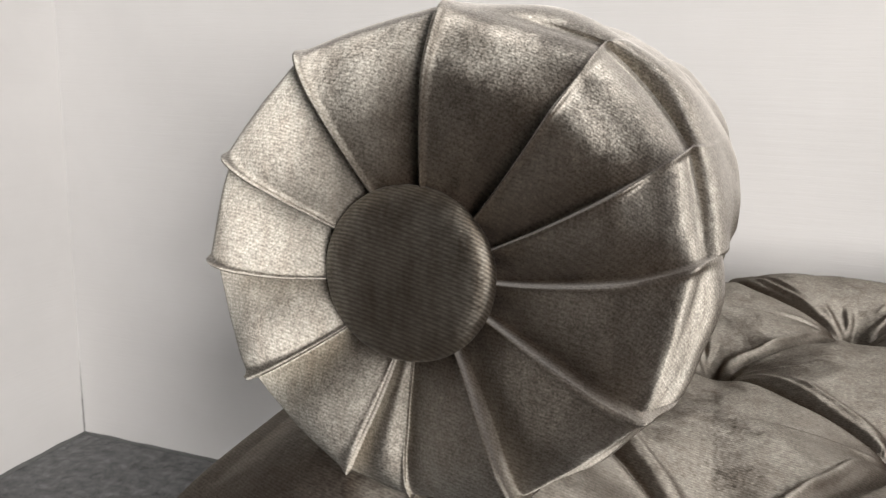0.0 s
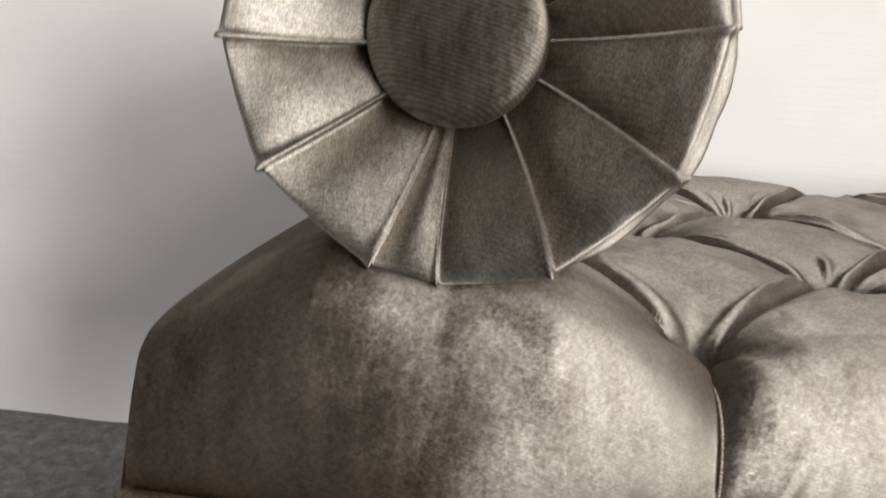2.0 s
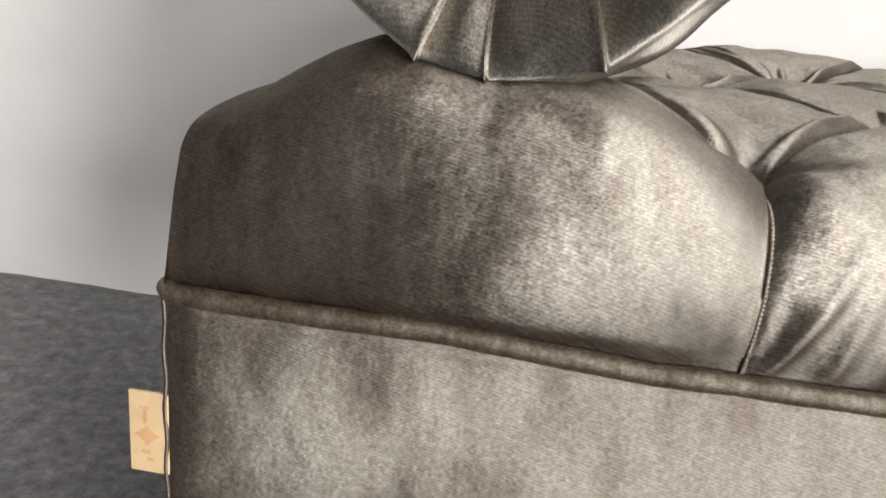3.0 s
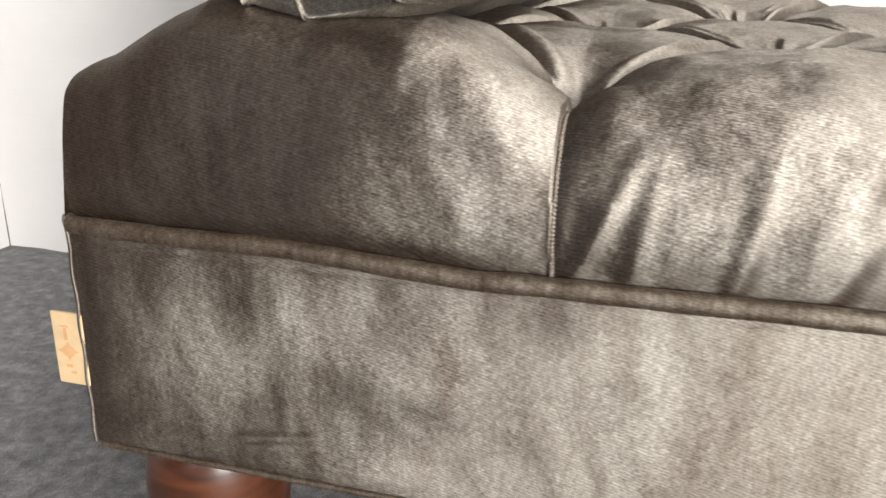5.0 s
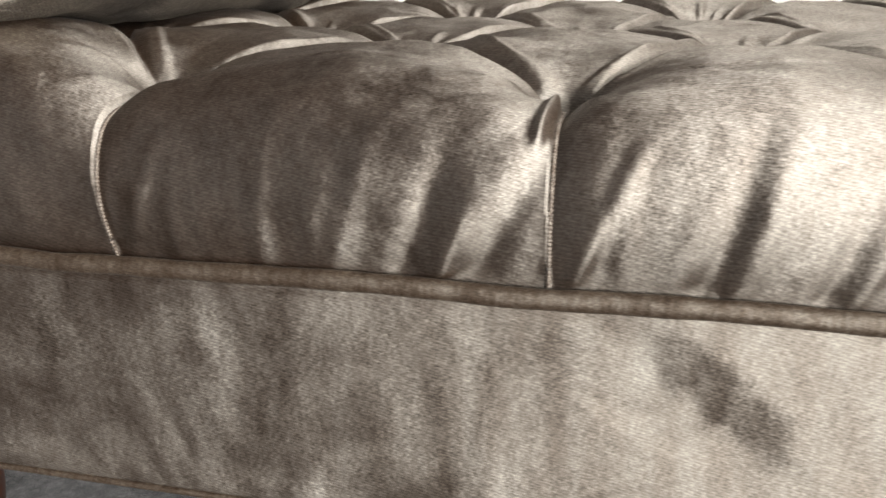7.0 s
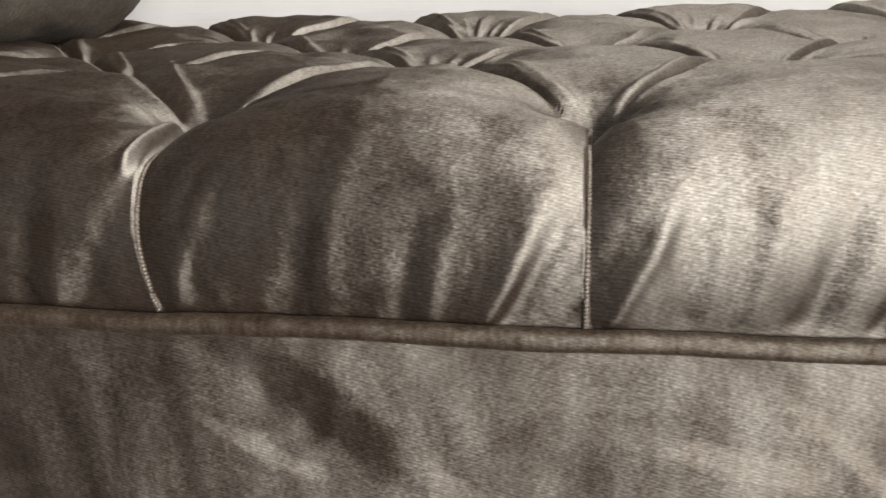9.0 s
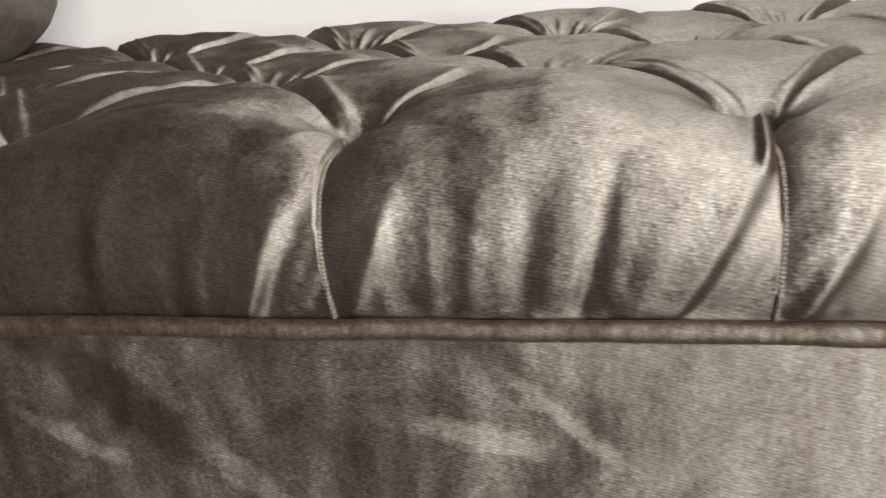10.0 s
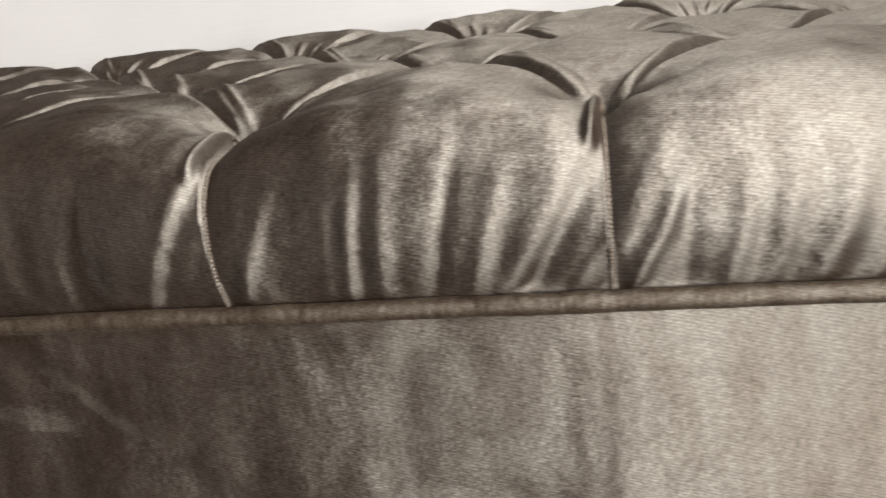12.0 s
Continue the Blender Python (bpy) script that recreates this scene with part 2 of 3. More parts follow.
WALL, CARPET, WOOD = wall_paint(), carpet_pile(), stained_wood()
# unseen ceiling and far walls, set dark to keep bounce light off the velvet
CEILING = plain("bounce_cutting_ceiling", (0.16, 0.157, 0.154), 0.9)
FAR_WALL = plain("bounce_cutting_grey", (0.06, 0.058, 0.056), 0.9)
LINING = plain("dark_lining", (0.02, 0.018, 0.017), 0.9)
TAG = plain("tan_label", (0.56, 0.405, 0.235), 0.7)
TAG_INK = plain("label_print", (0.52, 0.30, 0.15), 0.7)


# ---- mesh helpers ----
def link_mesh(name, verts, faces, mat, parent=None, smooth=True, label=""):
    me = bpy.data.meshes.new(name)
    me.from_pydata([tuple(v) for v in verts], [], [tuple(f) for f in faces])
    me.materials.append(mat)
    if smooth:
        me.polygons.foreach_set("use_smooth", [True] * len(me.polygons))
    me.update()
    ob = new(name, me)
    ob.parent = parent
    return tagged(ob, label)


def part(name, bm, mat, parent=None, label="", smooth=False):
    me = bpy.data.meshes.new(name)
    bm.to_mesh(me)
    bm.free()
    me.materials.append(mat)
    if smooth:
        me.polygons.foreach_set("use_smooth", [True] * len(me.polygons))
    ob = new(name, me)
    ob.parent = parent
    return tagged(ob, label)


def box(x0, y0, z0, x1, y1, z1, bevel=0.0, segments=2):
    bm = bmesh.new()
    bmesh.ops.create_cube(bm, size=1, matrix=Matrix.Translation(((x0 + x1) / 2, (y0 + y1) / 2, (z0 + z1) / 2)) @ Matrix.Diagonal((x1 - x0, y1 - y0, z1 - z0, 1)))
    if bevel:
        bmesh.ops.bevel(bm, geom=bm.edges[:], offset=bevel, segments=segments, affect="EDGES", profile=0.5)
    return bm


def grid_faces(rows, cols, wrap=False):
    f = []
    for r in range(rows - 1):
        for c in range(cols if wrap else cols - 1):
            d = (c + 1) % cols
            f.append((r * cols + c, r * cols + d, (r + 1) * cols + d, (r + 1) * cols + c))
    return f


def lathe(profile, steps=48):
    """(radius, height) pairs turned about z."""
    v = [(r * math.cos(2 * math.pi * k / steps), r * math.sin(2 * math.pi * k / steps), z) for r, z in profile for k in range(steps)]
    return v, grid_faces(len(profile), steps, True)


def curve_through(points, per=24):
    """A smooth curve through points."""
    p = np.array(points, float)
    p = np.vstack([2 * p[0] - p[1], p, 2 * p[-1] - p[-2]])
    out = []
    for i in range(1, len(p) - 2):
        for k in range(per):
            u = k / per
            out.append(0.5 * (2 * p[i] + (p[i + 1] - p[i - 1]) * u + (2 * p[i - 1] - 5 * p[i] + 4 * p[i + 1] - p[i + 2]) * u * u
                              + (3 * p[i] - p[i - 1] - 3 * p[i + 1] + p[i + 2]) * u ** 3))
    out.append(p[-2])
    return np.array(out)


def sweep(name, path, radius, mat, parent, closed=False, squash=1.0, sides=10, wobble=0.0):
    """A round cord along a path of points."""
    path = np.array(path, float)
    n = len(path)
    ahead = np.roll(path, -1, 0) - np.roll(path, 1, 0)
    if not closed:
        ahead[0], ahead[-1] = path[1] - path[0], path[-1] - path[-2]
    ahead /= np.linalg.norm(ahead, axis=1)[:, None]
    up = np.tile((0.0, 0.0, 1.0), (n, 1))
    if abs(ahead[:, 2]).mean() > 0.7:
        up = np.tile((0.0, 1.0, 0.0), (n, 1))
    side = np.cross(ahead, up)
    side /= np.linalg.norm(side, axis=1)[:, None]
    up = np.cross(side, ahead)
    verts = []
    for i in range(n):
        r = radius * (1 + wobble * noise.noise(Vector(path[i] * 45)))
        for k in range(sides):
            a = 2 * math.pi * k / sides
            verts.append(path[i] + side[i] * r * math.cos(a) + up[i] * r * squash * math.sin(a))
    rows = n
    if closed:
        verts += verts[:sides]
        rows = n + 1
    return link_mesh(name, verts, grid_faces(rows, sides, True), mat, parent)


# ---- room ----
WALL_Y, WALL_X, WEST, EAST, SOUTH, HIGH = 0.743, -0.791, -3.2, 6.2, -5.4, 2.65
tagged(part("floor", box(WEST - 0.1, SOUTH - 0.1, -0.05, EAST + 0.1, WALL_Y + 0.1, 0), CARPET), "mottled grey short-pile carpet floor", "floor", kind="structure")
tagged(part("wall_north", box(WEST - 0.1, WALL_Y, 0, EAST + 0.1, WALL_Y + 0.1, HIGH), WALL), "off-white wall with faint horizontal wallpaper grain", "wall", kind="structure")
tagged(part("partition_wall", box(WALL_X - 0.1, -0.35, 0, WALL_X, WALL_Y, HIGH), WALL), "off-white partition wall meeting the carpet", "wall", kind="structure")
# unseen, added to close the room; dark to cut bounce
tagged(part("wall_west", box(WEST - 0.1, SOUTH - 0.1, 0, WEST, WALL_Y, HIGH), FAR_WALL), "unseen far wall, darkened to cut bounce light", "wall", kind="structure")


# dark uneven joints where the walls meet the carpet and each other
JOINT = plain("joint_dirt", (0.12, 0.122, 0.12), 0.95)
for name, x0, y0, x1, y1 in (("wall_joint", WALL_X, WALL_Y, 1.2, WALL_Y), ("wall_joint", WALL_X, WALL_Y, WALL_X, 0.0)):
    n = 160
    v = []
    for k in range(n + 1):
        x, y = x0 + (x1 - x0) * k / n, y0 + (y1 - y0) * k / n
        high = 0.0035 + 0.0030 * noise.noise(Vector((x * 17, y * 17, 2)))
        dx, dy = (0, -0.003) if y0 == y1 else (0.003, 0)
        v += [(x + dx, y + dy, 0), (x + dx, y + dy, high), (x, y, high + 0.001)]
    tagged(link_mesh(name, v, [(3 * k + j, 3 * k + 3 + j, 3 * k + 4 + j, 3 * k + 1 + j) for k in range(n) for j in (0, 1)], JOINT), "dark uneven joint between wall and carpet", "trim", kind="structure")
v = []
for k in range(81):
    z = 0.14 * k / 80
    w = 0.0020 + 0.0022 * noise.noise(Vector((3, 5, z * 40))) * (1 - k / 80)
    w *= 1 - 0.9 * k / 80
    v += [(WALL_X, WALL_Y - w, z), (WALL_X + w * 0.6, WALL_Y - w * 0.6, z), (WALL_X + w, WALL_Y, z)]
tagged(link_mesh("corner_joint", v, [(3 * k + j, 3 * k + 3 + j, 3 * k + 4 + j, 3 * k + 1 + j) for k in range(80) for j in (0, 1)], JOINT), "dirty hairline joint in the corner of the walls", "trim", kind="structure")


# unseen south wall, with openings added for the two daylight lamps
south = bmesh.new()
for x0, z0, x1, z1 in ((WEST, 0, -1.5, HIGH), (-1.5, 0, -0.3, 0.9), (-1.5, 2.2, -0.3, HIGH), (-0.3, 0, 3.4, HIGH), (3.4, 2.45, 5.8, HIGH), (5.8, 0, EAST, HIGH), (3.4, 0, 5.8, 0.2)):
    bmesh.ops.create_cube(south, size=1, matrix=Matrix.Translation(((x0 + x1) / 2, SOUTH - 0.05, (z0 + z1) / 2)) @ Matrix.Diagonal((x1 - x0, 0.1, z1 - z0, 1)))
tagged(part("wall_south", south, FAR_WALL), "unseen far wall, darkened to cut bounce light, with openings for the two daylight lamps", "wall", kind="structure")
tagged(part("wall_east", box(EAST, SOUTH - 0.1, 0, EAST + 0.1, WALL_Y, HIGH), FAR_WALL), "unseen far wall, darkened to cut bounce light", "wall", kind="structure")
tagged(part("ceiling", box(WEST - 0.1, SOUTH - 0.1, HIGH, EAST + 0.1, WALL_Y + 0.1, HIGH + 0.08), CEILING), "unseen ceiling, darkened to cut bounce light", "ceiling", kind="structure")


# ---- tufted bench ----
LENGTH, DEPTH, BOTTOM, PIPE_Z = 1.60, 0.612, 0.201, 0.345
SEAMS = [0.277, 0.508, 0.713, 0.917, 1.115, 1.322]
HALVES = [0.172] + [(a + b) / 2 for a, b in zip(SEAMS, SEAMS[1:])] + [1.43]
ROWS_Y = [0.060, 0.190, 0.310, 0.420, 0.530]

PROFILE = curve_through([(0.004, 0.341), (-0.007, 0.368), (-0.010, 0.392), (-0.003, 0.418), (0.016, 0.437), (0.050, 0.449), (0.10, 0.454), (0.20, 0.457), (0.31, 0.459),
                         (0.42, 0.467), (0.51, 0.480), (0.565, 0.470), (0.600, 0.436), (0.616, 0.392), (0.616, 0.366), (0.611, 0.346)])
# at the two ends the cover is stretched flat over a squarer edge
SQUARE = curve_through([(0.004, 0.341), (-0.001, 0.366), (-0.002, 0.386), (-0.001, 0.408), (0.003, 0.424), (0.020, 0.433), (0.07, 0.438), (0.20, 0.440), (0.31, 0.440),
                        (0.42, 0.440), (0.52, 0.436), (0.575, 0.430), (0.606, 0.416), (0.613, 0.390), (0.612, 0.366), (0.611, 0.346)])
ARC = np.r_[0, np.cumsum(np.linalg.norm(np.diff(PROFILE, axis=0), axis=1))]
TOP = [i for i in range(len(PROFILE)) if PROFILE[i, 1] > 0.445]


def arc_at(y):
    return float(np.interp(y, PROFILE[TOP, 0], ARC[TOP]))


ROWS_A = [arc_at(y) for y in ROWS_Y]
BUTTONS = [(x, ROWS_A[r]) for r in range(5) for x in (SEAMS if r % 2 == 0 else HALVES)]
TUFT = 0.044


def smooth(e0, e1, v):
    u = np.clip((v - e0) / (e1 - e0), 0, 1)
    return u * u * (3 - 2 * u)


def pipe_rise(x, y):
    """How far the piping lies above its level at x, y: it climbs towards the end of the bench."""
    lift = np.interp(x, [0, 0.06, 0.12, 0.18, 0.215, 0.24, 0.27, 0.32, 1.6], [0.0042, 0.0038, 0.0030, 0.0016, 0.0002, -0.0012, -0.0004, 0.0002, 0.0])
    return lift * (1 - smooth(0.0, 0.30, np.clip(y, 0, 1)))


def end_blend(x):
    """0 at the ends of the bench, 1 in its length."""
    u = np.clip(np.minimum(x, LENGTH - x) / 0.17, 0, 1)
    return 1 - (1 - u) ** 1.8


CREASES = []
for r in range(4):
    low, high = (SEAMS, HALVES) if r % 2 == 0 else (HALVES, SEAMS)
    for x in low:
        for x2 in high:
            if abs(x - x2) < 0.14:
                CREASES.append((x, ROWS_A[r], x2, ROWS_A[r + 1], r))

rng = random.Random(4)
FOLDS = []      # slanting gathers in the front of each pillow: foot x, lean, half width, height, reach
edges = SEAMS + [LENGTH + 0.1]
for i in range(len(SEAMS)):
    x0, x1 = edges[i], edges[i + 1]
    n = 10
    for k in range(n):
        u = (k + 0.5 + rng.uniform(-0.4, 0.4)) / n
        high = rng.choice((-1.1, 0.7, 1.0, 1.3)) * rng.uniform(0.0007, 0.0015) * (0.5 + 1.0 * u) * (1.0 if u < 0.82 else 0.35)
        FOLDS.append((x0 + (x1 - x0) * u, rng.uniform(0.02, 0.16) + 0.55 * u * u, rng.uniform(0.0045, 0.0085), high, rng.uniform(0.050, 0.095)))
    FOLDS.append((x0 + 0.006, 0.42, 0.0055, 0.0014, 0.075))
    FOLDS.append((x1 - 0.056, 0.50, 0.0090, 0.0010, 0.085))
    FOLDS.append((x1 - 0.040, 0.50, 0.0080, -0.0009, 0.080))


def tuft_depth(x, a):
    """How far the cover is drawn in, at x along the bench and a along the profile."""
    crease = np.zeros_like(x)
    lip = np.zeros_like(x)
    pleat = random.Random(11)
    for x0, a0, x1, a1, row in CREASES:
        dx, da = x1 - x0, a1 - a0
        n2 = dx * dx + da * da
        t = ((x - x0) * dx + (a - a0) * da) / n2
        within = (t > 0) & (t < 1)
        t = np.clip(t, 0, 1)
        turn = 1 if dx > 0 else -1
        bow = 0.006 * np.sin(math.pi * t) * turn
        side = ((x - x0) * da - (a - a0) * dx) / math.sqrt(n2) - bow
        d = np.where(within, abs(side), np.hypot(x - x0 - t * dx, a - a0 - t * da))
        deep = (0.40, 0.40, 0.42, 0.50)[row] * (1 - abs(2 * t - 1) ** 1.7) + abs(2 * t - 1) ** 1.7
        crease = np.maximum(crease, deep * (0.30 * np.exp(0.4 - np.sqrt(d * d + 0.0012 ** 2) / 0.003) + 0.48 * np.exp(-d / 0.026)))
        # folds that run along the crease and draw together at its nearer button
        for k in range(3 if turn < 0 else 2):
            off = (0.0065 + 0.0085 * k + pleat.uniform(-0.0015, 0.0015)) * (1 if turn < 0 or k == 0 else -1)
            wide = pleat.uniform(0.0024, 0.0036)
            long = pleat.uniform(0.70, 1.0)
            on = np.where(within, np.sin(math.pi * np.clip(t / long, 0, 1)) ** 0.7, 0)
            s = side - off * (0.30 + 0.9 * t)
            lip = lip + pleat.uniform(0.38, 0.75) * on * (np.exp(-(s / wide) ** 2) - 0.7 * np.exp(-((s + 2.0 * wide) / (1.2 * wide)) ** 2))
    for bx, ba in BUTTONS:
        r = np.hypot(x - bx, a - ba)
        first = ba < ROWS_A[0] + 0.01
        crease = np.maximum(crease, 1.20 * (0.45 * np.exp(-r / 0.012) + 0.55 * np.exp(-r / np.where(a > ba, 0.046, 0.036))))
        crease = crease + 0.40 * np.exp(-(r / 0.010) ** 2)
        back = ba > ROWS_A[2] + 0.01
        for way in (() if first else (92, 118, 141, 64, 40, 14, 176, 204, 336) if back else (100, 74, 128, 52, 182, 352, 215, 325)):
            way = radians(way + pleat.uniform(-7, 7))
            ux, ua = math.cos(way), math.sin(way)
            along = (x - bx) * ux + (a - ba) * ua
            s = -(x - bx) * ua + (a - ba) * ux - pleat.uniform(-2.0, 2.0) * along * along
            wide = pleat.uniform(0.0026, 0.0042)
            long = pleat.uniform(0.050, 0.080) if back else pleat.uniform(0.036, 0.065)
            on = smooth(0.004, 0.014, along) * (1 - smooth(0.45 * long, long, along))
            w = wide + 0.03 * np.clip(along, 0, 1)
            lip = lip + pleat.uniform(0.6, 1.1) * on * (np.exp(-(s / w) ** 2) - 0.75 * np.exp(-((s - 2.0 * w) / (1.2 * w)) ** 2))
    # upright seams from the front piping to the first buttons, and behind
    a_end = ARC[-1]
    for k, sx in enumerate(SEAMS):
        for front in (True, False):
            along = a if front else a_end - a
            reach = ROWS_A[0] if front else a_end - ROWS_A[4]
            t = np.clip(along / reach, 0, 1)
            d = x - sx + 0.002 * np.sin(math.pi * t)
            inside = along < reach
            deep = (0.05 + 0.95 * t ** 2.2) if front else (0.2 + 0.8 * t)
            crease = np.maximum(crease, np.where(inside, deep * (np.where(d > 0, 0.5, 0.2) * np.exp(-abs(d) / (0.004 + 0.008 * t)) + 0.5 * np.exp(-abs(d) / (0.015 + 0.045 * t))), 0))
            if front:
                lip = np.maximum(lip, np.where(inside, (0.26 - 0.1 * t) * np.where(d < 0, np.exp(d / 0.0020), np.exp(-d / 0.0006)), 0))
                if k in (1, 3, 4):   # the loose loop of cloth beside the seam
                    loop = np.exp(-((d + 0.013 - 0.013 * t) / 0.0034) ** 2) * smooth(0.48, 0.60, t) * (1 - smooth(0.85, 0.97, t))
                    lip = np.maximum(lip, 1.6 * loop)
    out = TUFT * crease - 0.0040 * lip
    for fx, lean, half, high, reach in FOLDS:
        d = (x - fx - lean * a) / half
        out = out - high * np.exp(-d * d) * smooth(0.0, 0.012, a) * (1 - smooth(0.5 * reach, reach + 0.02, a)) * 1.35
    return out


def refine(lo, hi, step, marks, fine, reach):
    v = [lo]
    while v[-1] < hi:
        near = min([abs(v[-1] - m) for m in marks] + [9])
        v.append(v[-1] + (fine if near < reach else step))
    v[-1] = hi
    return np.array(v)


def cushion_mesh(parent):
    xs = np.r_[refine(0, 1.38, 0.0018, SEAMS, 0.0010, 0.012), np.arange(1.3835, LENGTH, 0.0035), LENGTH]
    arcs = np.r_[np.arange(0, 0.64, 0.0018), np.arange(0.64, ARC[-1], 0.006), ARC[-1]]
    X, A = np.meshgrid(xs, arcs)
    k = end_blend(X)

    def across(a, c):
        return k * np.interp(a, ARC, PROFILE[:, c]) + (1 - k) * np.interp(a, ARC, SQUARE[:, c])
    py, pz = across(A, 0), across(A, 1)
    ty, tz = across(A + 0.002, 0) - across(A - 0.002, 0), across(A + 0.002, 1) - across(A - 0.002, 1)
    n = np.hypot(ty, tz)
    ny, nz = -tz / n, ty / n
    depth = tuft_depth(X, A)
    pinned = smooth(0, 0.008, A) * smooth(0, 0.008, ARC[-1] - A) * smooth(0.0, 0.05, np.minimum(X, LENGTH - X))
    depth = depth * pinned
    Y = py - ny * depth
    Z = pz - nz * depth
    def rough_sheet(scale, step, seed):
        w = np.array([[noise.noise(Vector((x * scale, y * scale, seed))) for x in xs[::step]] for y in arcs[::step]])
        w = np.array([np.interp(xs, xs[::step], v) for v in w])
        return np.array([np.interp(arcs, arcs[::step], w[:, c]) for c in range(len(xs))]).T

    wave, rumple = rough_sheet(7, 8, 3.1), rough_sheet(34, 4, 8.4)
    Z = Z + 0.002 * wave * pinned + 0.0022 * rumple * pinned * smooth(0.05, 0.10, A)
    # the first pillow swells up beside the bolster, from a low sharp corner
    swell = np.interp(X, [0, 0.005, 0.02, 0.04, 0.06, 0.09, 0.12, 0.15, 0.20, 0.25, 0.277], [-0.002, 0.0, 0.003, 0.011, 0.020, 0.029, 0.026, 0.021, 0.019, 0.007, 0.0])
    Z = Z + swell * smooth(0.37, 0.43, pz) * (1 - 0.6 * smooth(0.05, 0.16, py)) * (1 - smooth(0.3, 0.5, py))
    Y = Y - 0.009 * np.sin(math.pi * np.clip(X / 0.277, 0, 1)) * (1 - smooth(0.01, 0.06, py)) * smooth(0, 0.02, A)
    Z = Z + pipe_rise(X, Y) * (1 - smooth(PIPE_Z + 0.002, PIPE_Z + 0.06, Z)) * (py < 0.1)
    lean = 0.010 * np.clip((Z - PIPE_Z) / 0.08, 0, 1.2)
    X = X + lean * np.clip(1 - X / 0.1, 0, 1) - lean * np.clip(1 - (LENGTH - X) / 0.1, 0, 1)
    verts = np.stack([X.ravel(), Y.ravel(), Z.ravel()], 1)
    ob = link_mesh("seat_cushion", verts, grid_faces(len(arcs), len(xs)), VELVET, parent, label="deep-buttoned taupe velvet seat top")
    # end panels close the cushion
    for x, s in ((0.0, 1), (LENGTH, -1)):
        col = 0 if s > 0 else len(xs) - 1
        ring = [(X[r, col], Y[r, col], Z[r, col]) for r in range(len(arcs))]
        rows = [[(x + (xr - x) * (1 - k / 6), y, PIPE_Z + (z - PIPE_Z) * (1 - k / 6)) for xr, y, z in ring] for k in range(7)]
        f = grid_faces(7, len(ring))
        link_mesh("end_panel", [v for row in rows for v in row], f, VELVET, parent)
    return xs, arcs, X, Y, Z


bench = new("tufted_bench")
tagged(bench, "taupe velvet deep-buttoned bench on turned wooden feet, standing on carpet", "bench")
xs, arcs, CX, CY, CZ = cushion_mesh(bench)


def top_at(x, y):
    """Height of the cushion's top at x, y."""
    i = int(np.clip(np.searchsorted(xs, x), 0, len(xs) - 1))
    col_y, col_z = CY[:, i], CZ[:, i]
    j = np.argsort(col_y)
    return float(np.interp(y, col_y[j], col_z[j]))


# sewn seams up the front, a thin twisted ridge of stitches
SEAM = velvet("seam_velvet", (0.055, 0.042, 0.034), (0.115, 0.092, 0.077), 0.15, 0.15, (0, 0, 0), 0.6, (), 2.0, None, 0.16, 0.1, 0.2)
for sx in SEAMS:
    i = int(np.searchsorted(xs, sx - 0.0012))
    path = []
    for a in np.arange(0.004, ROWS_A[0] - 0.010, 0.0006):
        path.append((float(np.interp(a, arcs, CX[:, i])), float(np.interp(a, arcs, CY[:, i])) - 0.0004, float(np.interp(a, arcs, CZ[:, i])) + 0.0003))
    ob = sweep("seam", path, 0.0011, SEAM, bench, False, 1.0, 6)
    co = np.array([v.co for v in ob.data.vertices])
    mid = np.repeat(np.array(path), 6, 0)
    twist = 1 + 0.35 * np.sin(np.arange(len(path)) * 0.0006 / 0.0022 * 2 * math.pi)
    co = mid + (co - mid) * np.repeat(twist, 6)[:, None]
    ob.data.vertices.foreach_set("co", co.ravel())
    ob.data.update()


# base: four upholstered sides with softly padded faces
def padded(name, p0, p1, z0, z1, out, mat, parent, bulge=0.004):
    p0, p1, out = Vector(p0), Vector(p1), Vector(out)
    nu, nv = (max(8, int((p1 - p0).length / 0.012)), 16) if abs(out.x) or out.y > 0 else (420, 96)
    v = []
    for j in range(nv + 1):
        for i in range(nu + 1):
            u, w = i / nu, j / nv
            q = p0.lerp(p1, u)
            z = z0 + (z1 + (float(pipe_rise(q.x, q.y)) if out.y < 0 else 0) - z0) * w
            e = min(u * (p1 - p0).length, (1 - u) * (p1 - p0).length) / 0.02
            f = min(w * (z1 - z0), (1 - w) * (z1 - z0)) / 0.012
            k = math.sqrt(min(1, e) * min(1, f) + 1e-6)
            h = bulge * k + 0.0016 * k * noise.noise(Vector((q.x * 9, q.y * 9 + 5, z * 9)))
            if out.y < 0:
                h -= 0.0010 * math.exp(-((z - z1 + 0.0098) / 0.0018) ** 2)      # tucked in under the piping
                for lift, lo, hi in ((0.2255, 0.098, 0.158), (0.2195, 0.104, 0.156)):
                    zl = lift + 0.16 * (q.x - 0.098)
                    h += 0.0017 * math.exp(-((z - zl) / 0.0015) ** 2) * max(0, min(1, (q.x - lo) / 0.012)) * max(0, min(1, (hi - q.x) / 0.012))
            v.append((q.x + out.x * h, q.y + out.y * h, z))
    return link_mesh(name, v, grid_faces(nv + 1, nu + 1), mat, parent)


padded("base_front", (0, 0, 0), (LENGTH, 0, 0), BOTTOM, PIPE_Z, (0, -1, 0), BASE_VELVET, bench)
padded("base_side", (0, DEPTH, 0), (0, 0, 0), BOTTOM, PIPE_Z, (-1, 0, 0), BASE_VELVET, bench)
padded("base_side", (LENGTH, 0, 0), (LENGTH, DEPTH, 0), BOTTOM, PIPE_Z, (1, 0, 0), BASE_VELVET, bench)
